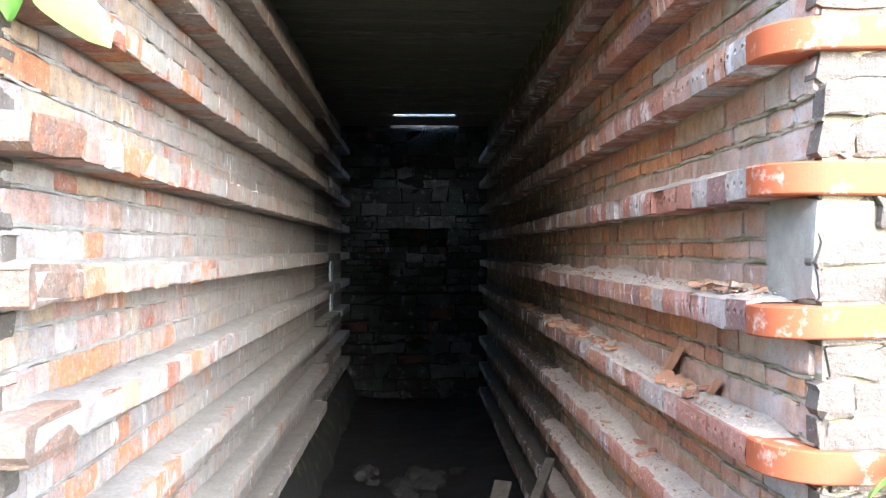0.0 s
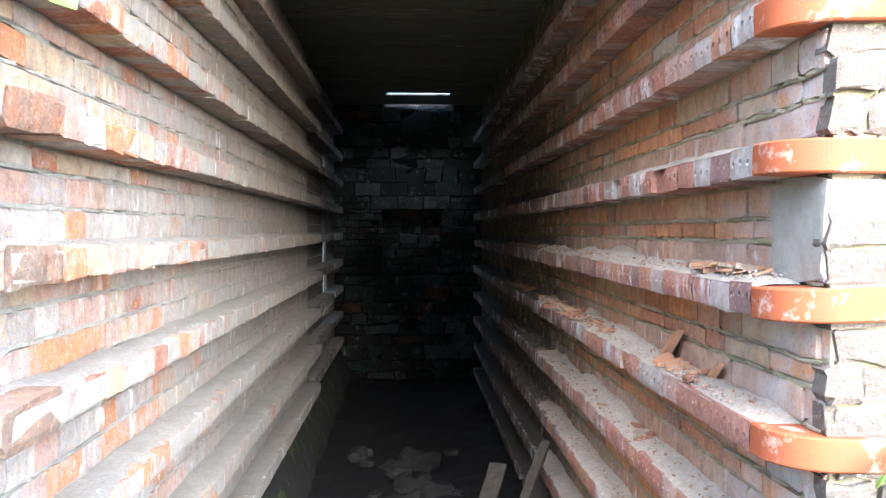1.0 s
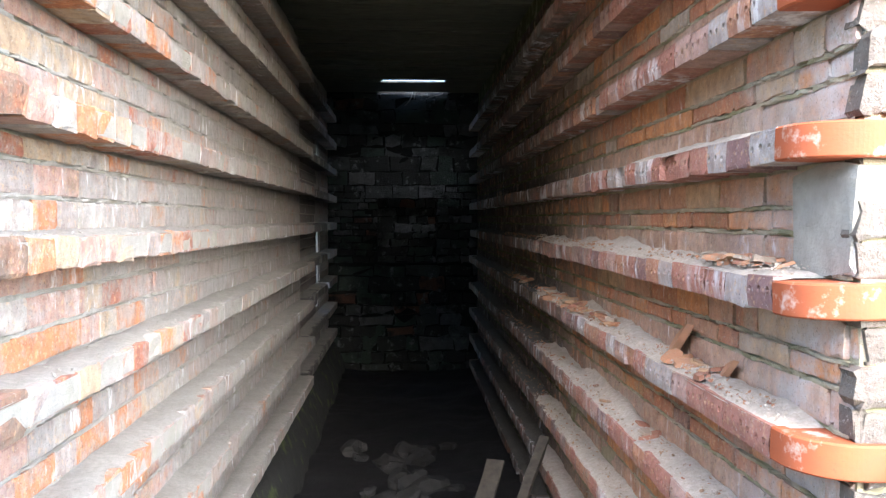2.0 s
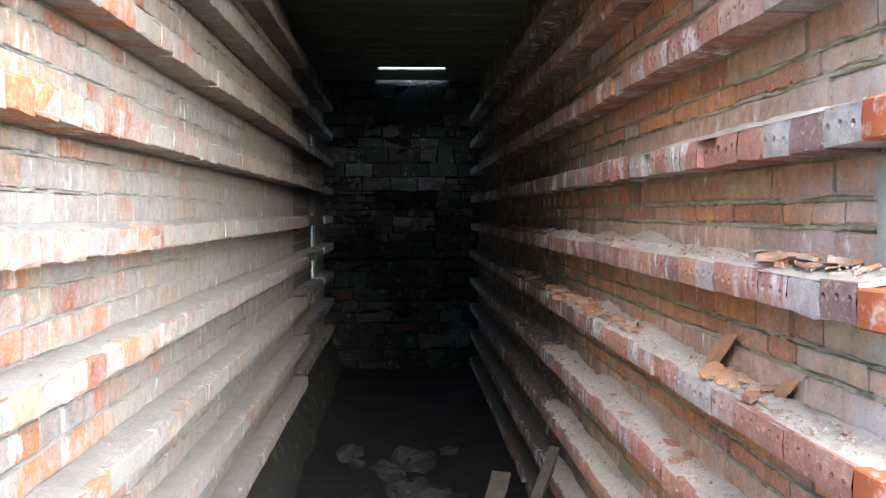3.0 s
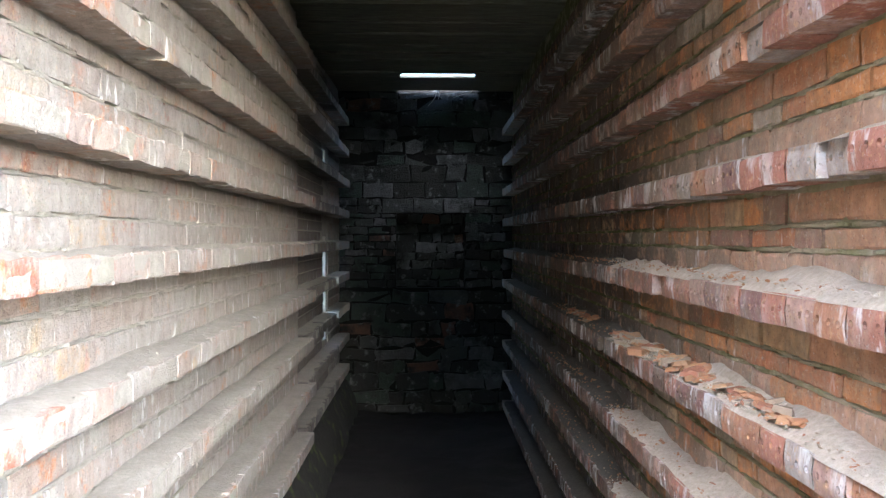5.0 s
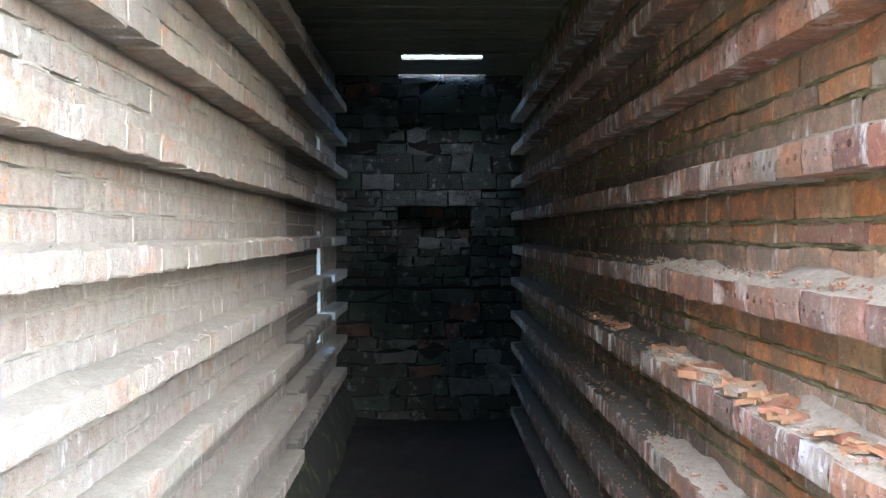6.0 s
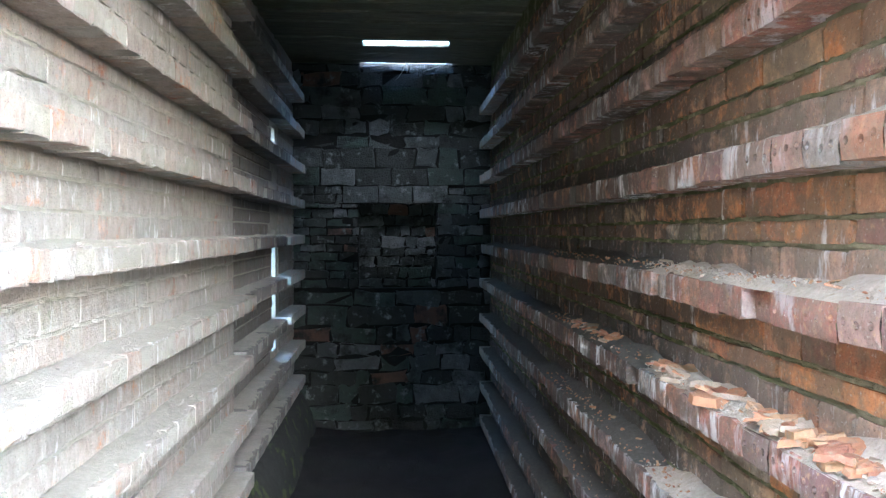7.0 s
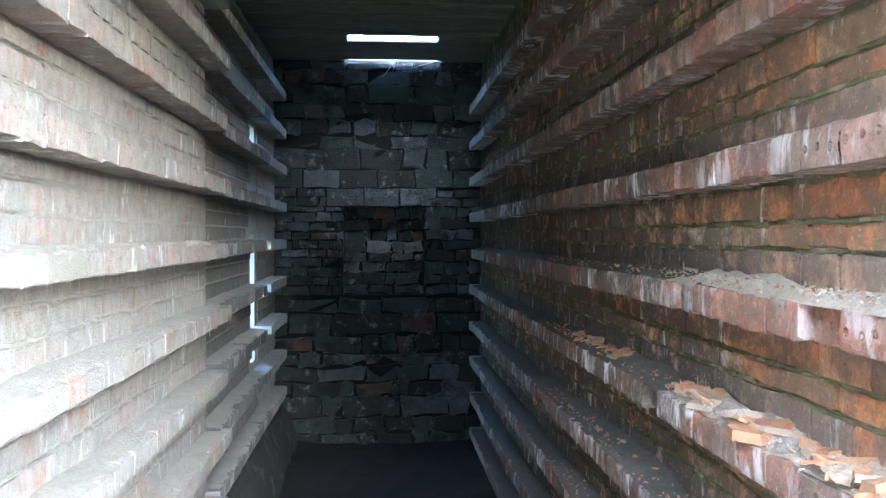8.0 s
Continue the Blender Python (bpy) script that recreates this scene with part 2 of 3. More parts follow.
def holed(w, h, depth, holes=3, rad=0.0076):
    """A header brick whose end shows a row of round perforations, real recesses."""
    verts, faces = [], []
    cell = w / holes
    for c in range(holes):
        a, b, m = -w / 2 + c * cell, -w / 2 + (c + 1) * cell, -w / 2 + (c + 0.5) * cell
        ring = [(b, 0), (b, h / 2), (m, h / 2), (a, h / 2), (a, 0), (a, -h / 2), (m, -h / 2), (b, -h / 2)]
        k = len(verts)
        dz, dx = rng.uniform(-0.003, 0.008), rng.uniform(-0.004, 0.004)
        verts += [(x, 0.004 if abs(z) > h / 3 else 0.0, z) for x, z in ring]
        oct8 = [(m + dx + rad * math.cos(q * math.pi / 4), dz + 1.05 * rad * math.sin(q * math.pi / 4)) for q in range(8)]
        verts += [(x, 0.0, z) for x, z in oct8] + [(x, 0.06, z) for x, z in oct8]
        for q in range(8):
            p = (q + 1) % 8
            faces += [(k + p, k + q, k + 8 + q, k + 8 + p), (k + 8 + p, k + 8 + q, k + 16 + q, k + 16 + p)]
        faces.append(tuple(k + 16 + q for q in reversed(range(8))))
    k = len(verts)
    for yy in (0.004, depth):
        verts += [(-w / 2, yy, -h / 2), (w / 2, yy, -h / 2), (w / 2, yy, h / 2), (-w / 2, yy, h / 2)]
    for q in range(4):
        p = (q + 1) % 4
        faces.append((k + p, k + q, k + 4 + q, k + 4 + p))
    bm = bmesh.new()
    vs = [bm.verts.new(v) for v in verts]
    for f in faces:
        bm.faces.new([vs[q] for q in f])
    bmesh.ops.remove_doubles(bm, verts=bm.verts, dist=0.0004)
    bm.verts.index_update()
    out = [tuple(v.co) for v in bm.verts], [tuple(v.index for v in f.verts) for f in bm.faces]
    bm.free()
    return out


def box(x0, x1, y0, y1, z0, z1):
    v = [(x, y, z) for z in (z0, z1) for y in (y0, y1) for x in (x0, x1)]
    return v, [(0, 2, 3, 1), (4, 5, 7, 6), (0, 1, 5, 4), (2, 6, 7, 3), (0, 4, 6, 2), (1, 3, 7, 5)]


def merged(boxes):
    verts, faces = [], []
    for v, f in boxes:
        k = len(verts)
        verts += v
        faces += [tuple(i + k for i in q) for q in f]
    return verts, faces


def lump(size, r, rough=0.25, sub=2):
    """A rough stone or chip, as verts and faces."""
    bm = bmesh.new()
    bmesh.ops.create_icosphere(bm, subdivisions=sub, radius=0.5)
    off = Vector((r.uniform(0, 50), r.uniform(0, 50), r.uniform(0, 50)))
    for v in bm.verts:
        c = v.co.normalized()
        q = max(abs(c.x), abs(c.y), abs(c.z))
        flat = c * 0.5 / (0.35 + 0.65 * q)
        v.co = flat * (1 + rough * noise.noise(c * 1.8 + off))
        v.co = Vector((v.co.x * size[0], v.co.y * size[1], v.co.z * size[2]))
    out = [tuple(v.co) for v in bm.verts], [tuple(v.index for v in f.verts) for f in bm.faces]
    bm.free()
    return out


# facing of each surface: local -y becomes the outward normal
TURN = {"left": 90, "right": -90, "front": 0}


def put(side, along, z, x):
    """The pose of a block on a side: along the passage (or across it, for the front)."""
    if side == "front":
        return pose(along, x, z)
    return pose(x, along, z, 0, 0, TURN[side])


VARIANTS = {}


def variant(w, h, mat, depth=0.1, wear=0.004, count=6):
    key = (w, h, mat.name)
    if key not in VARIANTS:
        VARIANTS[key] = [mesh_of("brick", *block(w, h, depth, wear), mat) for _ in range(count)]
    return rng.choice(VARIANTS[key])


def course(u0, u1, gap=0.005):
    """Stretchers and headers in turn along one course: (centre, width)."""
    u = u0 - rng.uniform(0, 0.12)
    while u < u1:
        w = rng.choice((0.25, 0.25, 0.12, 0.12, 0.12, 0.12, 0.19, 0.16))
        a, b = max(u, u0), min(u + w, u1)
        if b - a > 0.015:
            yield (a + b) / 2, round(b - a, 2)
        u += w + gap


def brickwork(parent, side, x, u0, u1, rows, mats, near, skip=None):
    """Courses of brick on a face; those before `near` are single bricks, the rest one joined part."""
    heaps = {m.name: ([], []) for m in mats}
    for k_row, (z0, h) in enumerate(rows):
        mat = mats[k_row % len(mats)]
        verts, faces = heaps[mat.name]
        for c, w in course(u0, u1, 0.0015 if side == "left" else 0.005):
            if skip and skip(c, z0 + h / 2):
                continue
            proud = rng.uniform(-0.0015, 0.002) * {"left": 0.9, "right": 2.2, "front": 7.0}[side]
            if side == "right" and rng.random() < 0.09:
                proud -= 0.006
            away = -proud if side == "right" else proud
            m = put(side, c, z0 + h / 2, x + away if side != "front" else x - proud)
            m = m @ pose(0, 0, 0, rng.uniform(-1.2, 1.2), rng.uniform(-0.8, 0.8), rng.uniform(-0.4, 0.4) * (0.3 if side == "left" else 1.0))
            if c < near:
                part("brick", variant(w, h, mat, 0.05 if side == "front" else 0.1, {"left": 0.002, "right": 0.004, "front": 0.009}[side]), parent, m)
            else:
                v, f = block(w, h, 0.06, {"left": 0.0018, "right": 0.004, "front": 0.009}[side])
                k = len(verts)
                verts += [tuple(m @ Vector(p)) for p in v]
                faces += [tuple(i + k for i in q) for q in f]
    for mat in dict.fromkeys(mats):
        if heaps[mat.name][0]:
            part("brickwork", mesh_of("brickwork", *heaps[mat.name], mat), parent, kind="stuff")


# ---- the plan ----
END_Y, CEIL_Z, PITCH = 7.68, 3.2, 0.298
X_R, X_L = 0.83, -0.83
TIP_R, TIP_L = 0.73, -0.72
STEP_Y, CRACK0, CRACK1 = 4.88, 6.50, 6.68
R_TOPS = [1.633 + PITCH * n for n in range(-5, 5)]
L_TOPS = [1.713 + PITCH * n for n in range(-4, 5)]
LEDGE_H, HEAD = 0.068, 0.116


def rows_between(tops, kinds, low, high):
    """Courses between the ledges: kinds are heights from below a ledge's underside downwards."""
    rows = []
    for top in [tops[0] - PITCH, *tops, tops[-1] + PITCH]:
        z = top - LEDGE_H
        for h in kinds:
            z -= 0.011 + h
            if z > low and z + h < high:
                rows.append((z, h))
    return rows


# floor, ground, ceiling
def uneven_sheet(x0, x1, y0, y1, step, z, rough):
    nx, ny = int((x1 - x0) / step) + 1, int((y1 - y0) / step) + 1
    verts = []
    for j in range(ny + 1):
        for i in range(nx + 1):
            px, py = x0 + (x1 - x0) * i / nx, y0 + (y1 - y0) * j / ny
            hgt = rough * (noise.noise(Vector((px * 2.1, py * 2.1, 3))) + 0.5 * noise.noise(Vector((px * 7, py * 7, 1))))
            hgt += rough * 1.6 * max(0, abs(px) - 0.35)
            verts.append((px, py, z + hgt))
    faces = [(j * (nx + 1) + i, j * (nx + 1) + i + 1, (j + 1) * (nx + 1) + i + 1, (j + 1) * (nx + 1) + i)
             for j in range(ny) for i in range(nx)]
    return verts, faces


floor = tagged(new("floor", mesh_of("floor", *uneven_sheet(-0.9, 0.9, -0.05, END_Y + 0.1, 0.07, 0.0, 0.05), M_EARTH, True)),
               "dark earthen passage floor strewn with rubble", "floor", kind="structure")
def blocking_rise(x, yy):
    """Level ground before the mouth; an added unseen rise opposite blocks low light, lower towards +x to let some in.
    """
    t = min(1.0, max(0.0, (-yy - 4.0) / 5.0))
    gap = min(1.0, max(0.0, (x / max(1.0, 1.0 - yy) - 0.1) / 0.25))
    high = 6.6 - 5.0 * gap * gap * (3 - 2 * gap)
    return -0.15 + high * t * t * (3 - 2 * t) * (1 + 0.12 * noise.noise(Vector((x * 0.3, yy * 0.3, 0))))


gx = [-400, -120, -40] + [-24 + 1.5 * k for k in range(33)] + [40, 120, 400]
gy = [-400, -120, -40, -20] + [-13 + 0.65 * k for k in range(21)] + [6, 13, 30, 120, 400]
verts = [(px, py, blocking_rise(px, py)) for py in gy for px in gx]
faces = [(j * len(gx) + k, j * len(gx) + k + 1, (j + 1) * len(gx) + k + 1, (j + 1) * len(gx) + k) for j in range(len(gy) - 1) for k in range(len(gx) - 1)]
ground = tagged(new("ground", mesh_of("ground", verts, faces, M_OUT, True)),
                "trodden earth before the mouth with an added unseen rise that blocks light", "ground", kind="structure")
ground.data.materials.append(M_RISE)
for face in ground.data.polygons:
    face.material_index = int(face.center.y < -4.6 or abs(face.center.x) > 6 or face.center.y > 1)

SLOT, SLIT = (-0.25, 0.42, 6.75, 7.02), (-0.3, 0.5, 7.65, 7.665)
THIN = CEIL_Z + 0.02


def boarding():
    """Crosswise boards, cut out round the skylight and the slit before the end wall, under a slab."""
    out = []
    for y0, y1, hole in ((-0.02, SLOT[2], None), (SLOT[2], SLOT[3], SLOT), (SLOT[3], SLIT[2], None), (SLIT[2], SLIT[3], SLIT)):
        y = y0
        while y < y1 - 0.01:
            yb = min(y + rng.uniform(0.1, 0.19), y1)
            if y1 - yb < 0.06:
                yb = y1
            drop = rng.uniform(0, 0.03) * (y0 < SLOT[3])
            for a, b in ([(-1.0, hole[0]), (hole[1], 1.0)] if hole else [(-1.0, 1.0)]):
                out.append(box(a, b, y + 0.004, yb - 0.004, CEIL_Z - drop, CEIL_Z + 0.09 if y1 <= SLOT[2] or hole == SLOT else THIN))
            y = yb
    out += [box(-1.0, SLIT[0], SLIT[3], END_Y + 0.4, CEIL_Z, THIN), box(SLIT[1], 1.0, SLIT[3], END_Y + 0.4, CEIL_Z, THIN)]
    top, lid = CEIL_Z + 0.09, CEIL_Z + 0.2
    out += [box(-1.3, SLOT[0] - 0.02, -0.3, END_Y + 0.4, top, lid), box(SLOT[1] + 0.07, 1.3, -0.3, END_Y + 0.4, top, lid),
            box(SLOT[0] - 0.02, SLOT[1] + 0.07, -0.3, SLOT[2], top, lid)]
    return out


ceiling = tagged(new("ceiling", mesh_of("ceiling", *merged(boarding()), M_CEIL)),
                 "dark boarded ceiling laid crosswise with a skylight gap", "ceiling", kind="structure")

# ---- walls: a mortar core with brick faces ----
JOINT = 0.009
wall_right = tagged(new("wall_right", mesh_of("wall_core", *box(X_R + 0.009, X_R + 0.45, 0.008, END_Y + 0.4, -0.1, CEIL_Z + 0.09), M_MORTAR_R)),
                    "old red brick passage wall with mossy joints", "wall", kind="structure")
TOP = CEIL_Z + 0.09
core = [box(X_L - 0.45, X_L - JOINT, 0.008, STEP_Y, -0.1, TOP),
        box(X_L - 0.45, X_L - JOINT - 0.05, STEP_Y, 6.1, -0.1, TOP),
        box(X_L - 0.16, X_L - JOINT - 0.05, 6.1, CRACK0, -0.1, TOP),
        box(X_L - 0.16, X_L - JOINT - 0.05, CRACK1, 7.0, -0.1, TOP),
        box(X_L - 0.45, X_L - JOINT - 0.05, 7.0, END_Y + 0.4, -0.1, TOP),
        box(X_L - 0.16, X_L - JOINT - 0.05, CRACK0, CRACK1, -0.1, 0.88),
        box(X_L - 0.16, X_L - JOINT - 0.05, CRACK0, CRACK1, 1.76, 2.36),
        box(X_L - 0.16, X_L - JOINT - 0.05, CRACK0, CRACK1, 2.5, TOP)]
wall_left = tagged(new("wall_left", mesh_of("wall_core", *merged(core), M_MORTAR_L)),
                   "pale dusty brick passage wall with a vertical crack", "wall", kind="structure")

rows_r = rows_between(R_TOPS, (0.07, 0.045, 0.07), 0.0, CEIL_Z)
rows_l = rows_between(L_TOPS, (0.045, 0.07, 0.07), 0.33, CEIL_Z)

# front faces of both walls
facade_right = tagged(new("facade_right", mesh_of("facade_core", *box(X_R + 0.03, X_R + 1.6, 0.01, 0.4, 0.0, CEIL_Z + 0.6), M_MORTAR_F)),
                      "sunlit weathered brick pier beside the passage mouth", "wall", kind="structure")
facade_left = tagged(new("facade_left", mesh_of("facade_core", *box(X_L - 1.6, X_L - 0.03, 0.01, 0.4, 0.0, CEIL_Z + 0.6), M_MORTAR_F)),
                     "bleached rubble and plaster pier beside the passage mouth", "wall", kind="structure")


# ---- ledges: header courses that stand out of the walls ----
HOLED = [mesh_of("holed_brick", *holed(HEAD, LEDGE_H, 0.14), M_LEDGE_R) for _ in range(7)]
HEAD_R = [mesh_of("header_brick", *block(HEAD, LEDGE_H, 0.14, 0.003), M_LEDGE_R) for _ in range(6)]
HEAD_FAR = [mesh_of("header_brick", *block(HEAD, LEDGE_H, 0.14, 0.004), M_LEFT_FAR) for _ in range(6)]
HEAD_L = [mesh_of("header_brick", *block(HEAD, LEDGE_H, 0.14, 0.004), M_LEDGE_L) for _ in range(8)]
END_L = [mesh_of("stretcher_brick", *block(0.24, LEDGE_H + 0.006, 0.14, 0.01), M_LEDGE_END) for _ in range(3)]


def round_brick():
    """A bull-nosed corner brick: a quarter turn from the ledge's edge onto the front, centre of the turn at the origin."""
    rad, n = 0.12, 22
    prof = [(-rad, 0.03)] + [(-rad * math.cos(a), -rad * math.sin(a)) for a in [i * math.pi / 2 / n for i in range(n + 1)]] + [(0.13, -rad)]
    h = LEDGE_H / 2
    inner = [(x * 0.965, yy * 0.965) for x, yy in prof]
    verts = [(x, yy, z) for (x, yy), z in [(p, -h) for p in inner] + [(p, -h + 0.004) for p in prof] + [(p, h - 0.004) for p in prof] + [(p, h) for p in inner]]
    k = len(prof)
    faces = [(r * k + i, r * k + i + 1, (r + 1) * k + i + 1, (r + 1) * k + i) for r in range(3) for i in range(k - 1)]
    c = len(verts)
    verts += [(0.13, 0.03, -h), (0.13, 0.03, h)]
    faces.append(tuple(range(k - 1, -1, -1)) + (c,))
    faces.append(tuple(range(3 * k, 4 * k)) + (c + 1,))
    return verts, faces


ROUND = mesh_of("round_brick", *round_brick(), M_ROUND, False)


def dust_strip(x_wall, x_tip, y0, y1, z, thick, mound=0.0):
    """Uneven dust and grit along the top of a ledge, deepest against the wall."""
    n = max(2, int((y1 - y0) / 0.02))
    verts, faces = [], []
    for j in range(n + 1):
        yy = y0 + (y1 - y0) * j / n
        for i, s in enumerate((0.0, 0.35, 0.7, 0.97)):
            deep = thick * (1.2 - s) * (0.75 + 0.9 * noise.noise(Vector((yy * 3.1, z * 9, i * 0.9))) + 0.35 * noise.noise(Vector((yy * 17, z * 5, i * 2.3))))
            deep += mound * (1.1 - s) * max(0, 0.25 + noise.noise(Vector((yy * 2.3, 3.0, i * 0.3))) + 0.25 * noise.noise(Vector((yy * 7, 1.0, i * 0.5)))) * (1 if 1.1 < yy < 5 else 0.0)
            deep *= min(1.0, (yy - y0) / 0.12 + 0.03, (y1 - yy) / 0.12 + 0.03)
            s2 = s + (0.05 * noise.noise(Vector((yy * 11, z, 4))) if i == 3 else 0)
            verts.append((x_wall + (x_tip - x_wall) * s2, yy, z + max(0.001, deep) if i < 3 else z - 0.004))
    for j in range(n):
        for i in range(3):
            a = j * 4 + i
            faces.append((a, a + 1, a + 5, a + 4) if x_tip > x_wall else (a + 4, a + 5, a + 1, a))
    return verts, faces


def ledge(side, top, y0, y1, tip, wall, label, gap=None, round_end=False, mound=0.0):
    sign = 1 if side == "left" else -1
    inner = tip - sign * (0.001 if side == "left" else 0.065)
    mid = top - LEDGE_H / 2
    bed_y0 = y0 + 0.1 if round_end else y0 + 0.03
    spans = [(bed_y0, y1)] if not gap else [(bed_y0, gap[0]), (gap[1], y1)]
    bed = [box(min(inner, wall - sign * 0.1), max(inner, wall - sign * 0.1), a, b, top - LEDGE_H + 0.006, top - 0.006) for a, b in spans]
    mortar = M_MORTAR_L if side == "left" else M_MORTAR_R
    ob = tagged(new("ledge", mesh_of("mortar_bed", *merged(bed), mortar)), label, "brick ledge", "brick ledges along the passage", "structure")
    u, first = y0, True
    if round_end:
        part("round_brick", ROUND, ob, pose(tip + 0.12, 0.10, mid, rng.uniform(-1, 1), rng.uniform(-1.5, 1.5), 0), "smooth orange bull-nosed brick")
        u = 0.135
    while u < y1 - 0.03:
        w = HEAD
        long_end = side == "left" and first and y0 < 0.5
        if long_end:
            w = 0.24
        c = u + w / 2
        if not (gap and gap[0] - 0.05 < c < gap[1] + 0.05):
            out = rng.uniform(-0.002, 0.002)
            if rng.random() < (0.04 if side == "right" else 0.012):
                out -= rng.uniform(0.01, 0.03)
            # Paler headers past the crack paint in the skylight's glow on the ledges.
            if side == "right":
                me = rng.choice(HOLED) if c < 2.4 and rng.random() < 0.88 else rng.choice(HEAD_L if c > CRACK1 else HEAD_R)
            else:
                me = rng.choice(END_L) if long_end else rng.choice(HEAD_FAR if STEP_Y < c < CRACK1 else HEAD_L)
            m = put(side, c, mid + rng.uniform(-0.003, 0.003), tip + sign * out)
            part("brick", me, ob, m @ pose(0, 0, 0, rng.uniform(-1.5, 1.5), rng.uniform(-1.5, 1.5), rng.uniform(-0.3, 0.3)))
        u += w + (0.001 if side == "left" else 0.003)
        first = False
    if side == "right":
        # From 3.1 m on, darker dust paints in the fading light.
        beds = [(bed_y0, 3.1, M_DUST_R, "pale brick dust and grit"), (3.1, y1, M_DUST_FAR, "dark dust with deep shade painted in")]
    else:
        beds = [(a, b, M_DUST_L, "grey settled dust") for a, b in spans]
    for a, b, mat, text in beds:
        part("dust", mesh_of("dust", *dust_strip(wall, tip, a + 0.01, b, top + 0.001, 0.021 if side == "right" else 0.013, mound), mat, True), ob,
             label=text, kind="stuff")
    return ob


for i, top in enumerate(R_TOPS):
    ledge("right", top, 0.0, END_Y - 0.12, TIP_R, X_R, "projecting course of perforated red bricks with rounded orange end", round_end=True, mound=0.045 if i in (3, 4, 5) else 0.0)
for i, top in enumerate(L_TOPS):
    cracked = 0.9 < top < 1.8
    ledge("left", top, -0.1 + rng.uniform(-0.02, 0.02), STEP_Y - rng.uniform(0, 0.05), TIP_L, X_L, "projecting course of worn orange header bricks under dust")
    ledge("left", top, STEP_Y + 0.02, END_Y - 0.1, TIP_L - 0.05, X_L - 0.05, "projecting course of grey header bricks with shade painted in",
          gap=(CRACK0, CRACK1) if cracked else None)

# battered footing under the lowest ledge on the left
n_f = 60
verts, faces = [], []
for j in range(n_f + 1):
    yy = 0.05 + (END_Y - 0.1) * j / n_f
    for k, (px, pz) in enumerate(((-0.95, 0.37), (-0.8, 0.36), (-0.72, 0.18), (-0.66, -0.08))):
        verts.append((px + 0.03 * noise.noise(Vector((yy * 2, k, 0))), yy, pz + 0.03 * noise.noise(Vector((yy * 2.5, k, 5)))))
for j in range(n_f):
    for k in range(3):
        a = j * 4 + k
        faces.append((a, a + 1, a + 5, a + 4))
footing = tagged(new("footing", mesh_of("footing", verts, faces, M_PLINTH, True)), "mossy rendered footing along the wall", "plinth", kind="structure")

# ---- end wall ----
END_TOP = CEIL_Z + 0.011
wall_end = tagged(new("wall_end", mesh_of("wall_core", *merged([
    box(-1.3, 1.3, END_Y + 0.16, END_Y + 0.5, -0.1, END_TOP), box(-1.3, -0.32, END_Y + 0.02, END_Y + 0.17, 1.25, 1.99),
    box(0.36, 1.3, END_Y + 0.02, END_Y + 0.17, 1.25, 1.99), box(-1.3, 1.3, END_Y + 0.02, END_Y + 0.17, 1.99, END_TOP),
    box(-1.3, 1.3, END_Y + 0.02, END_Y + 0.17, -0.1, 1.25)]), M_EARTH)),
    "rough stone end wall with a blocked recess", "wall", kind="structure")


def stone_rows(x0, x1, z0, z1, hmin, hmax, wmin, wmax, depth_y, wear):
    z = z0
    while z < z1 - 0.02:
        h = min(rng.uniform(hmin, hmax), z1 - z)
        x = x0
        while x < x1 - 0.02:
            w = min(rng.uniform(wmin, wmax), x1 - x)
            if w > 0.04 and h > 0.03:
                v, f = block(w - 0.012, h - 0.012, 0.12, wear)
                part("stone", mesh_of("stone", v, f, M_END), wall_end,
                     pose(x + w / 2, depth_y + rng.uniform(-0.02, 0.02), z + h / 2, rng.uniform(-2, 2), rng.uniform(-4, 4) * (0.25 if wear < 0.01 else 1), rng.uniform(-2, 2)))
            x += w
        z += h


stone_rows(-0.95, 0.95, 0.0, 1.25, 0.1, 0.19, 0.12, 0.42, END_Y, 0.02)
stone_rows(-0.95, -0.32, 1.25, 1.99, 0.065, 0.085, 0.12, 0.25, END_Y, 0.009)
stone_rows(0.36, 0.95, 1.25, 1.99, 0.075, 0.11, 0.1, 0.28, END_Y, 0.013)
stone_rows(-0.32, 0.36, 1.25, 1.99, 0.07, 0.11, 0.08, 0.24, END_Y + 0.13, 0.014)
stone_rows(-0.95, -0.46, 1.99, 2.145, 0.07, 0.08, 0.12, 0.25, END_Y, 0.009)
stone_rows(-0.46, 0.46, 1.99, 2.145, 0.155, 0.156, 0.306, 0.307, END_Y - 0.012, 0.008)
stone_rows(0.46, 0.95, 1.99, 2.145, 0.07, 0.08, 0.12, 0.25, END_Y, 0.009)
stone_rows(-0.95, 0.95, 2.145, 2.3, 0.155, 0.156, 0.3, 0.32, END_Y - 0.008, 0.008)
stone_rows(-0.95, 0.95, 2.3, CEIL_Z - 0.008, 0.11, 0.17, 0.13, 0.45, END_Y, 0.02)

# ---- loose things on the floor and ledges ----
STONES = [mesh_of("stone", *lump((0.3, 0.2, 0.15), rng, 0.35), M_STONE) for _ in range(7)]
for i in range(24):
    s = rng.uniform(0.4, 0.95)
    xx, yy = rng.uniform(-0.42, 0.42), rng.uniform(3.1, 4.6)
    ob = tagged(new("stone", rng.choice(STONES)), "grey lump of fallen rubble on the floor", "stone", "rubble on the floor")
    ob.matrix_basis = pose(xx, yy, 0.02 * s + 0.01, rng.uniform(-20, 20), rng.uniform(-20, 20), rng.uniform(0, 360)) @ Matrix.Diagonal((s, s, s, 1))


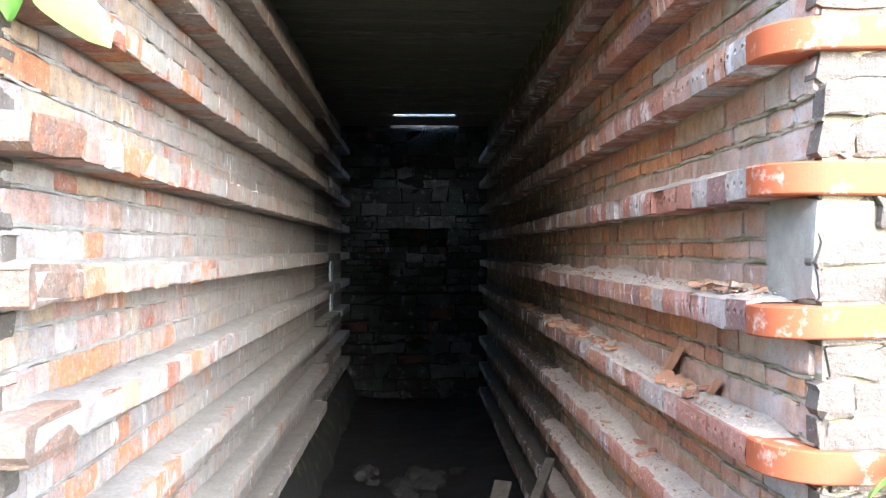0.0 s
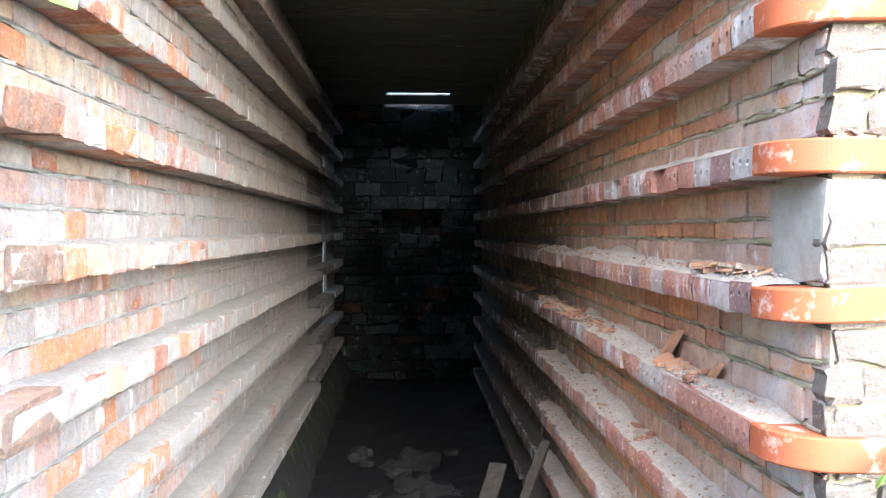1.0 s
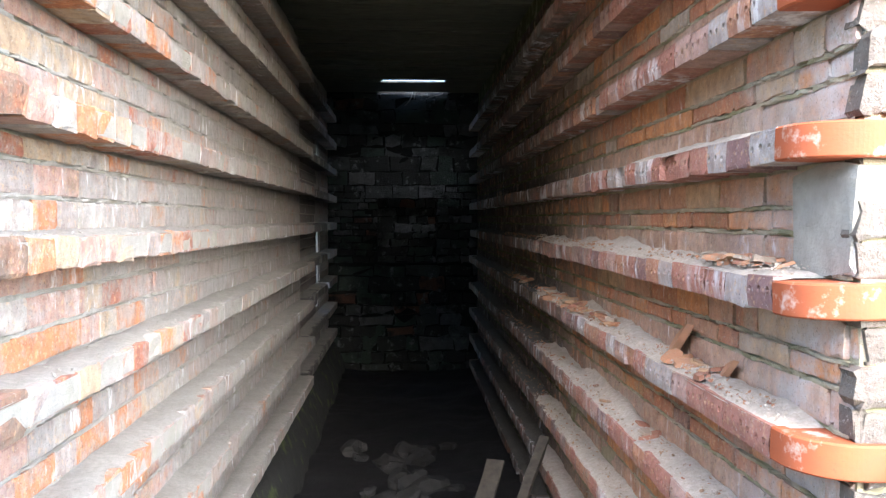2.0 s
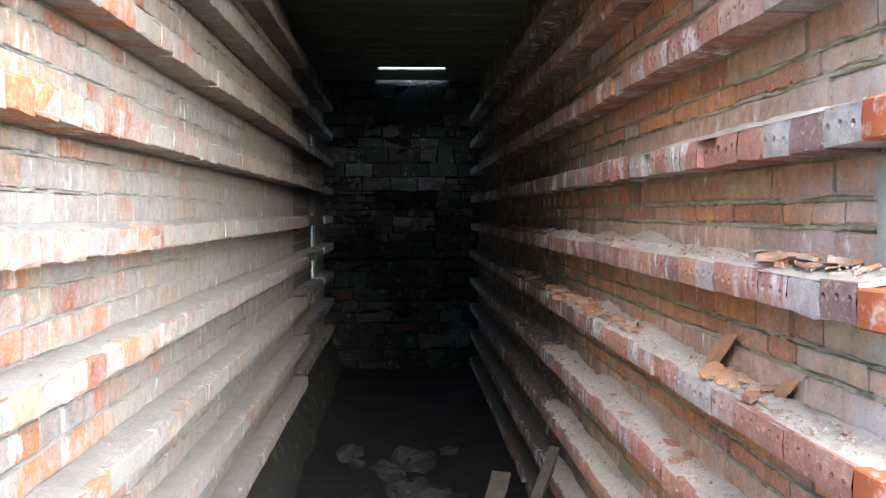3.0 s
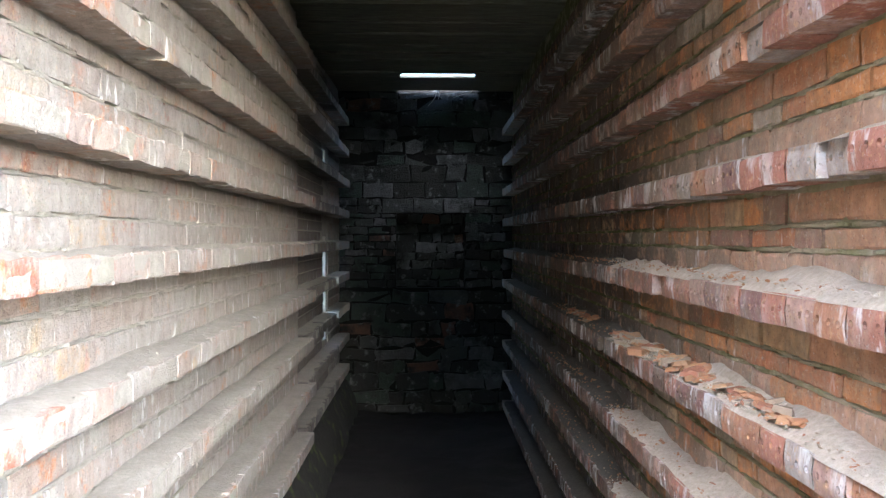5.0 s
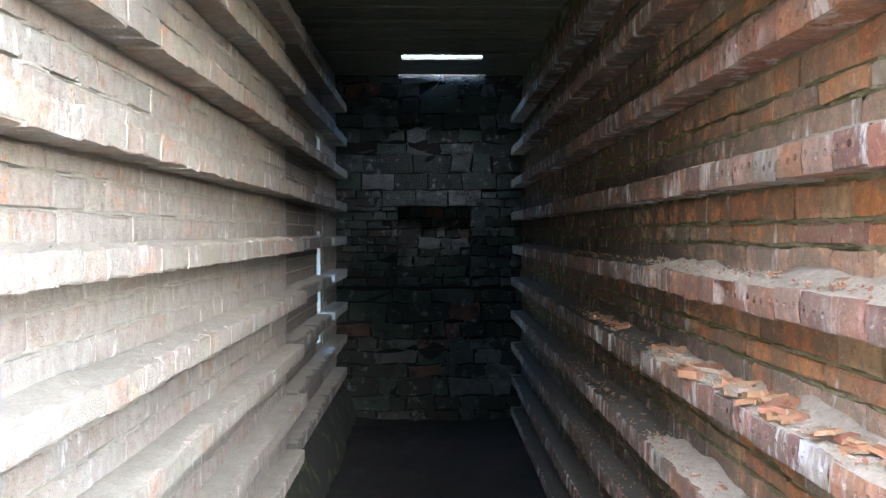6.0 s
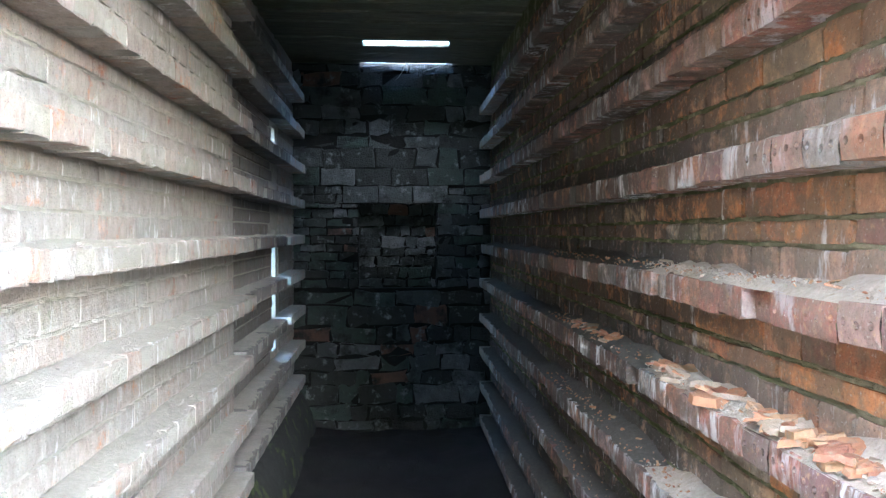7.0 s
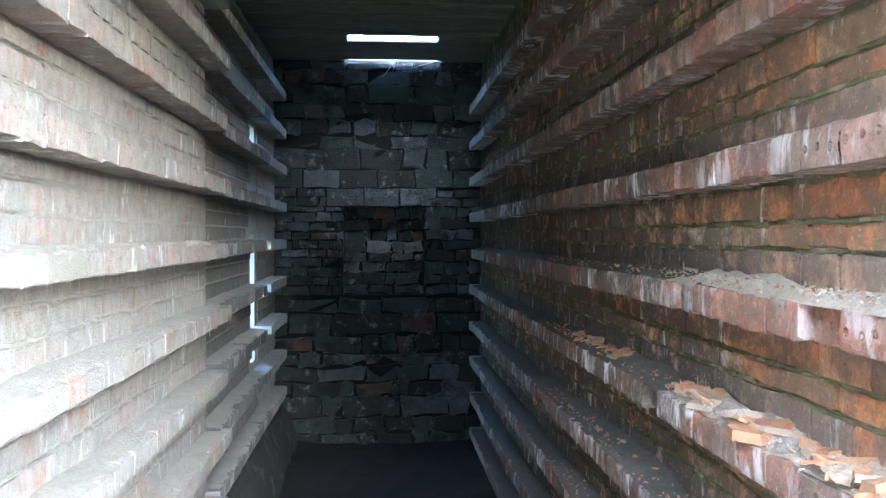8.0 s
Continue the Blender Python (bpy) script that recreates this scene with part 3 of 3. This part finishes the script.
def plank(w, l, t):
    v, f = [], []
    n = 8
    for j in range(n + 1):
        q = l * (j / n - 0.5)
        bow = 0.02 * math.sin(j / n * math.pi)
        for x, z in ((-w / 2, 0), (w / 2, 0), (w / 2, t), (-w / 2, t)):
            v.append((x + rng.uniform(-0.003, 0.003), q, z + bow + rng.uniform(-0.002, 0.002)))
    for j in range(n):
        for k in range(4):
            a, b = j * 4 + k, j * 4 + (k + 1) % 4
            f.append((a, b, b + 4, a + 4))
    f += [(3, 2, 1, 0), tuple(n * 4 + k for k in range(4))]
    return v, f


for (a, b, w) in (((0.34, 1.9, 0.05), (0.695, 2.47, 0.66), 0.05), ((0.22, 1.95, 0.05), (0.46, 2.55, 0.52), 0.09)):
    a, b = Vector(a), Vector(b)
    ob = tagged(new("board", mesh_of("board", *plank(w, (b - a).length, 0.022), M_WOOD)), "weathered wooden board leaning on the ledges", "board", "loose boards")
    ob.matrix_basis = Matrix.Translation((a + b) / 2) @ (b - a).to_track_quat("Y", "Z").to_matrix().to_4x4()

def shard():
    """A flat angular flake of brick."""
    n = rng.randint(4, 6)
    a0 = sorted((i + rng.uniform(-0.3, 0.3)) * 2 * math.pi / n for i in range(n))
    ring = [(0.045 * rng.uniform(0.6, 1.15) * math.cos(a), 0.03 * rng.uniform(0.6, 1.2) * math.sin(a)) for a in a0]
    t = rng.uniform(0.003, 0.008)
    verts = [(x, yy, -t) for x, yy in ring] + [(x * rng.uniform(0.8, 0.95), yy * rng.uniform(0.8, 0.95), rng.uniform(0.4, 1) * t) for x, yy in ring]
    return verts, [tuple(range(n - 1, -1, -1)), tuple(range(n, 2 * n))] + [(i, (i + 1) % n, n + (i + 1) % n, n + i) for i in range(n)]


CHIPS = [mesh_of("chip", *shard(), M_CHIP) for _ in range(14)]


def chips(top, y0, y1, count, smax=1.0):
    for _ in range(count):
        s = rng.uniform(0.35, smax)
        ob = tagged(new("brick_chip", rng.choice(CHIPS)), "flake of broken orange brick lying on a ledge", "brick chip", "brick flakes on the ledges")
        ob.matrix_basis = pose(rng.uniform(TIP_R + 0.025, X_R - 0.02), rng.uniform(y0, y1), top + 0.017 + rng.uniform(0, 0.018),
                               rng.uniform(-18, 18), rng.uniform(-18, 18), rng.uniform(0, 360)) @ Matrix.Diagonal((s, s, s, 1))


def grit(name, label, top, x0, x1, y0, y1, count, mat, lift, small=0.3):
    """Small broken crumbs scattered over a ledge, one joined heap."""
    shapes = [shard() for _ in range(10)]
    verts, faces = [], []
    for _ in range(count):
        s = rng.uniform(0.05, small)
        yy = y0 + (y1 - y0) * rng.random()
        m = pose(rng.uniform(x0, x1), yy, top + lift * rng.random(), rng.uniform(-50, 50), rng.uniform(-50, 50), rng.uniform(0, 360)) @ Matrix.Diagonal((s, s, s * 1.6, 1))
        v, f = rng.choice(shapes)
        k = len(verts)
        verts += [tuple(m @ Vector(q)) for q in v]
        faces += [tuple(i + k for i in q) for q in f]
    tagged(new(name, mesh_of(name, verts, faces, mat)), label, "grit", kind="stuff")


for k, amount in ((2, 300), (3, 500), (4, 700), (5, 600)):
    grit("brick_grit", "crumbs of broken brick strewn over a ledge", R_TOPS[k] + 0.006, TIP_R + 0.012, X_R - 0.01, 0.2, 4.6, amount, M_CHIP, 0.018, 0.2)
    grit("dust_grit", "pale crumbs of mortar strewn over a ledge", R_TOPS[k] + 0.006, TIP_R + 0.008, X_R - 0.01, 0.14, 3.1, 2 * amount, M_DUST_R, 0.02, 0.13)
for k in (1, 2, 3, 4):
    grit("mortar_grit", "crumbs of fallen mortar strewn over a ledge", L_TOPS[k] + 0.004, X_L + 0.01, TIP_L - 0.008, 0.1, 4.6, 260, M_DUST_L, 0.008, 0.14)
chips(R_TOPS[5], 0.2, 0.62, 22, 1.1)
chips(R_TOPS[4], 0.35, 0.95, 6, 1.4)
chips(R_TOPS[4], 1.3, 1.9, 22, 1.0)
chips(R_TOPS[4], 2.0, 2.45, 60, 1.3)
chips(R_TOPS[4], 2.55, 2.7, 14, 1.5)
chips(R_TOPS[4], 2.85, 3.1, 30, 1.2)
chips(R_TOPS[4], 3.5, 4.2, 30, 1.1)
chips(R_TOPS[3], 0.9, 4.5, 14, 1.0)
chips(R_TOPS[5], 1.2, 4.5, 8, 0.7)

def sliver():
    """A pointed three-cornered piece of brick with broken edges."""
    ring = [(-0.055, -0.02), (-0.048, 0.012), (-0.02, 0.026), (0.03, 0.016), (0.066, 0.002), (0.02, -0.014)]
    verts = [(x, yy, -0.009) for x, yy in ring] + [(x * 0.9, yy * 0.85, 0.008) for x, yy in ring]
    return verts, [(5, 4, 3, 2, 1, 0), (6, 7, 8, 9, 10, 11)] + [(i, (i + 1) % 6, 6 + (i + 1) % 6, 6 + i) for i in range(6)]


def slab(label, at, along, facing, size, shape=shard):
    """A larger broken piece, its long side and its face turned as given."""
    u, w = Vector(along).normalized(), Vector(facing).normalized()
    v = w.cross(u).normalized()
    ob = tagged(new("brick_slab", mesh_of("brick_slab", *shape(), M_SLAB)), label, "brick piece")
    ob.matrix_basis = Matrix.Translation(at) @ Matrix((u, v, u.cross(v))).transposed().to_4x4() @ Matrix.Diagonal((size, size, size * 0.9, 1))


slab("orange slab of broken brick leaning against the wall", (0.8, 0.86, R_TOPS[4] + 0.062), (0.1, -0.75, 0.62), (-0.8, 0, 0.5), 1.35, sliver)
slab("pale orange slab of broken brick lying in dust", (0.775, 0.73, R_TOPS[4] + 0.02), (0.3, -1, 0.05), (-0.2, 0, 1), 1.4)
slab("small orange brick piece propped against the wall", (0.805, 0.52, R_TOPS[4] + 0.04), (0, -0.8, 0.5), (-0.8, 0, 0.5), 0.9, sliver)
slab("thin brick flake jutting over the ledge", (0.75, 2.6, R_TOPS[4] + 0.02), (0.2, 1, 0), (-0.1, 0, 1), 1.7)

# ---- plants at the mouth ----
def leaf_mesh(l, w):
    """A pointed oval leaf, folded along its midrib and drooping, from the stalk along +y."""
    n, verts, faces = 9, [], []
    for j in range(n + 1):
        t = j / n
        half = w * math.sqrt(max(0.0, t * (1 - t))) * (1.1 - 0.2 * t) + 0.0006
        for q in (-1, -0.5, 0, 0.5, 1):
            verts.append((q * half, l * t, abs(q) * half * 0.35 - 0.25 * l * t * t))
    for j in range(n):
        for k in range(4):
            a = j * 5 + k
            faces.append((a, a + 1, a + 6, a + 5))
    return verts, faces


def stalk_mesh(points, r0, r1):
    verts, faces = [], []
    n = len(points)
    for j, pt in enumerate(points):
        pt = Vector(pt)
        d = (Vector(points[min(j + 1, n - 1)]) - Vector(points[max(j - 1, 0)])).normalized()
        a = d.orthogonal().normalized()
        b = d.cross(a)
        r = r0 + (r1 - r0) * j / (n - 1)
        verts += [tuple(pt + (a * math.cos(q * math.pi / 3) + b * math.sin(q * math.pi / 3)) * r) for q in range(6)]
    for j in range(n - 1):
        for q in range(6):
            p2 = (q + 1) % 6
            faces.append((j * 6 + q, j * 6 + p2, j * 6 + 6 + p2, j * 6 + 6 + q))
    return verts, faces


LEAVES = [mesh_of("leaf", *leaf_mesh(l, w), M_LEAF, True) for l, w in ((0.1, 0.056), (0.075, 0.04), (0.06, 0.03))]


def plant(label, stalk, leaves):
    ob = tagged(new("plant"), label, "plant")
    part("stalk", mesh_of("stalk", *stalk_mesh(stalk, 0.003, 0.0012), M_LEAF, True), ob)
    for kind, at, to in leaves:
        a, d = Vector(at), Vector(to) - Vector(at)
        part("leaf", LEAVES[kind], ob, Matrix.Translation(a) @ d.to_track_quat("Y", "Z").to_matrix().to_4x4() @ pose(0, 0, 0, 0, 65 + 25 * (kind - 1), 0))
    return ob


plant("broad green leaves drooping on a thin twig from above the mouth",
      [(-0.92, -0.02, 2.75), (-0.8, -0.3, 2.62), (-0.58, -0.6, 2.3), (-0.47, -0.68, 2.12), (-0.425, -0.7, 2.045)],
      [(0, (-0.42, -0.7, 2.035), (-0.335, -0.73, 1.99)), (1, (-0.44, -0.69, 2.07), (-0.475, -0.73, 1.97)), (2, (-0.47, -0.68, 2.12), (-0.42, -0.74, 2.1)),
       (1, (-0.58, -0.6, 2.3), (-0.5, -0.65, 2.26))])
plant("small green weed rooted in a joint of the sunlit pier",
      [(1.06, 0.0, 1.2), (1.04, -0.03, 1.25), (1.0, -0.05, 1.29), (0.97, -0.06, 1.3)],
      [(0, (0.97, -0.06, 1.3), (0.9, -0.07, 1.285)), (1, (1.0, -0.05, 1.29), (0.97, -0.07, 1.33)), (1, (1.04, -0.03, 1.25), (0.98, -0.07, 1.23)),
       (2, (1.04, -0.03, 1.25), (1.09, -0.07, 1.27))])

# roots that hang through the skylight
for pts in ([(0.09, 7.6, 3.24), (0.085, 7.57, 3.19), (0.07, 7.55, 3.12), (0.03, 7.54, 3.06), (0.0, 7.53, 3.03)],
            [(0.12, 7.6, 3.23), (0.11, 7.56, 3.15), (0.1, 7.55, 3.1)],
            [(0.45, 7.6, 3.23), (0.42, 7.57, 3.17), (0.32, 7.55, 3.14), (0.24, 7.54, 3.11)]):
    tagged(new("root", mesh_of("root", *stalk_mesh(pts, 0.0045, 0.002), M_ROOT, True)), "pale dry root hanging through the skylight", "root", "roots at the skylight")

# cement patch on the corner of the right wall
part("cement_patch", mesh_of("cement_patch", *block(0.235, 0.214, 0.12, 0.014), M_PLASTER), wall_right,
     put("right", 0.127, 1.748, X_R - 0.007), "smooth grey cement patch")


# ---- mortar squeezed out of the bed joints ----
def joint_ridges(x, sign, y0, y1, rows, reach, rate=41, void=-0.5):
    verts, faces = [], []
    n = int((y1 - y0) / 0.022)
    for r, (z0, h) in enumerate(rows):
        zc = z0 - 0.0055
        for j in range(n + 1):
            yy = y0 + (y1 - y0) * j / n
            k = noise.noise(Vector((yy * 4.3, zc * 31, 2.0))) * 0.7 + noise.noise(Vector((yy * rate, zc * 47, 7.0)))
            out = 0.0005 + reach * max(-0.05, k) if k > void else -0.0085
            hw = 0.005 + 0.005 * max(0, noise.noise(Vector((yy * 31, zc * 23, 11.0))))
            lift = 0.006 * noise.noise(Vector((yy * 13, zc * 13, 1.0)))
            verts += [(x - sign * 0.0005, yy, zc + hw + lift), (x + sign * out, yy, zc + 0.003 + lift), (x + sign * out, yy, zc - 0.003 + lift), (x - sign * 0.0005, yy, zc - hw + lift)]
        base = r * (n + 1) * 4
        for j in range(n):
            for i in range(3):
                a = base + j * 4 + i
                faces.append((a, a + 1, a + 5, a + 4) if sign < 0 else (a + 4, a + 5, a + 1, a))
    return verts, faces


part("joint_mortar", mesh_of("joint_mortar", *joint_ridges(X_R, -1, 0.02, END_Y, rows_r, 0.011, 53, -0.22), M_MORTAR_R), wall_right,
     label="crumbling mossy mortar", kind="stuff")
part("joint_mortar", mesh_of("joint_mortar", *joint_ridges(X_L, 1, 0.02, STEP_Y, rows_l, 0.001, 19, -0.08), M_MORTAR_L), wall_left,
     label="crumbling lime mortar", kind="stuff")

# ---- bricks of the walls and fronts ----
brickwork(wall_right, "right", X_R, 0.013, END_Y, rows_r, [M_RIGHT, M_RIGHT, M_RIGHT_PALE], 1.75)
brickwork(wall_left, "left", X_L, 0.013, STEP_Y, rows_l, [M_LEFT], 1.9)
# Pale brick again past the crack, imitating the glow from the skylight.
brickwork(wall_left, "left", X_L - 0.05, CRACK1 + 0.1, END_Y, rows_l, [M_LEFT], -1)
# Past the step the darker copy paints in the dimness.
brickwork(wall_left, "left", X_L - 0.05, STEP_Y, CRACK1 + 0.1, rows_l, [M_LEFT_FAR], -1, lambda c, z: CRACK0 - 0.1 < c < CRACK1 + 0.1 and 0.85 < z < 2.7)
rows_f = [(0.02 + 0.077 * k, 0.066) for k in range(44)]
brickwork(facade_right, "front", 0.0, X_R, X_R + 1.5, rows_f, [M_FACE], X_R + 0.55)
brickwork(facade_left, "front", 0.0, X_L - 1.5, X_L, rows_f, [M_FACE], -9)
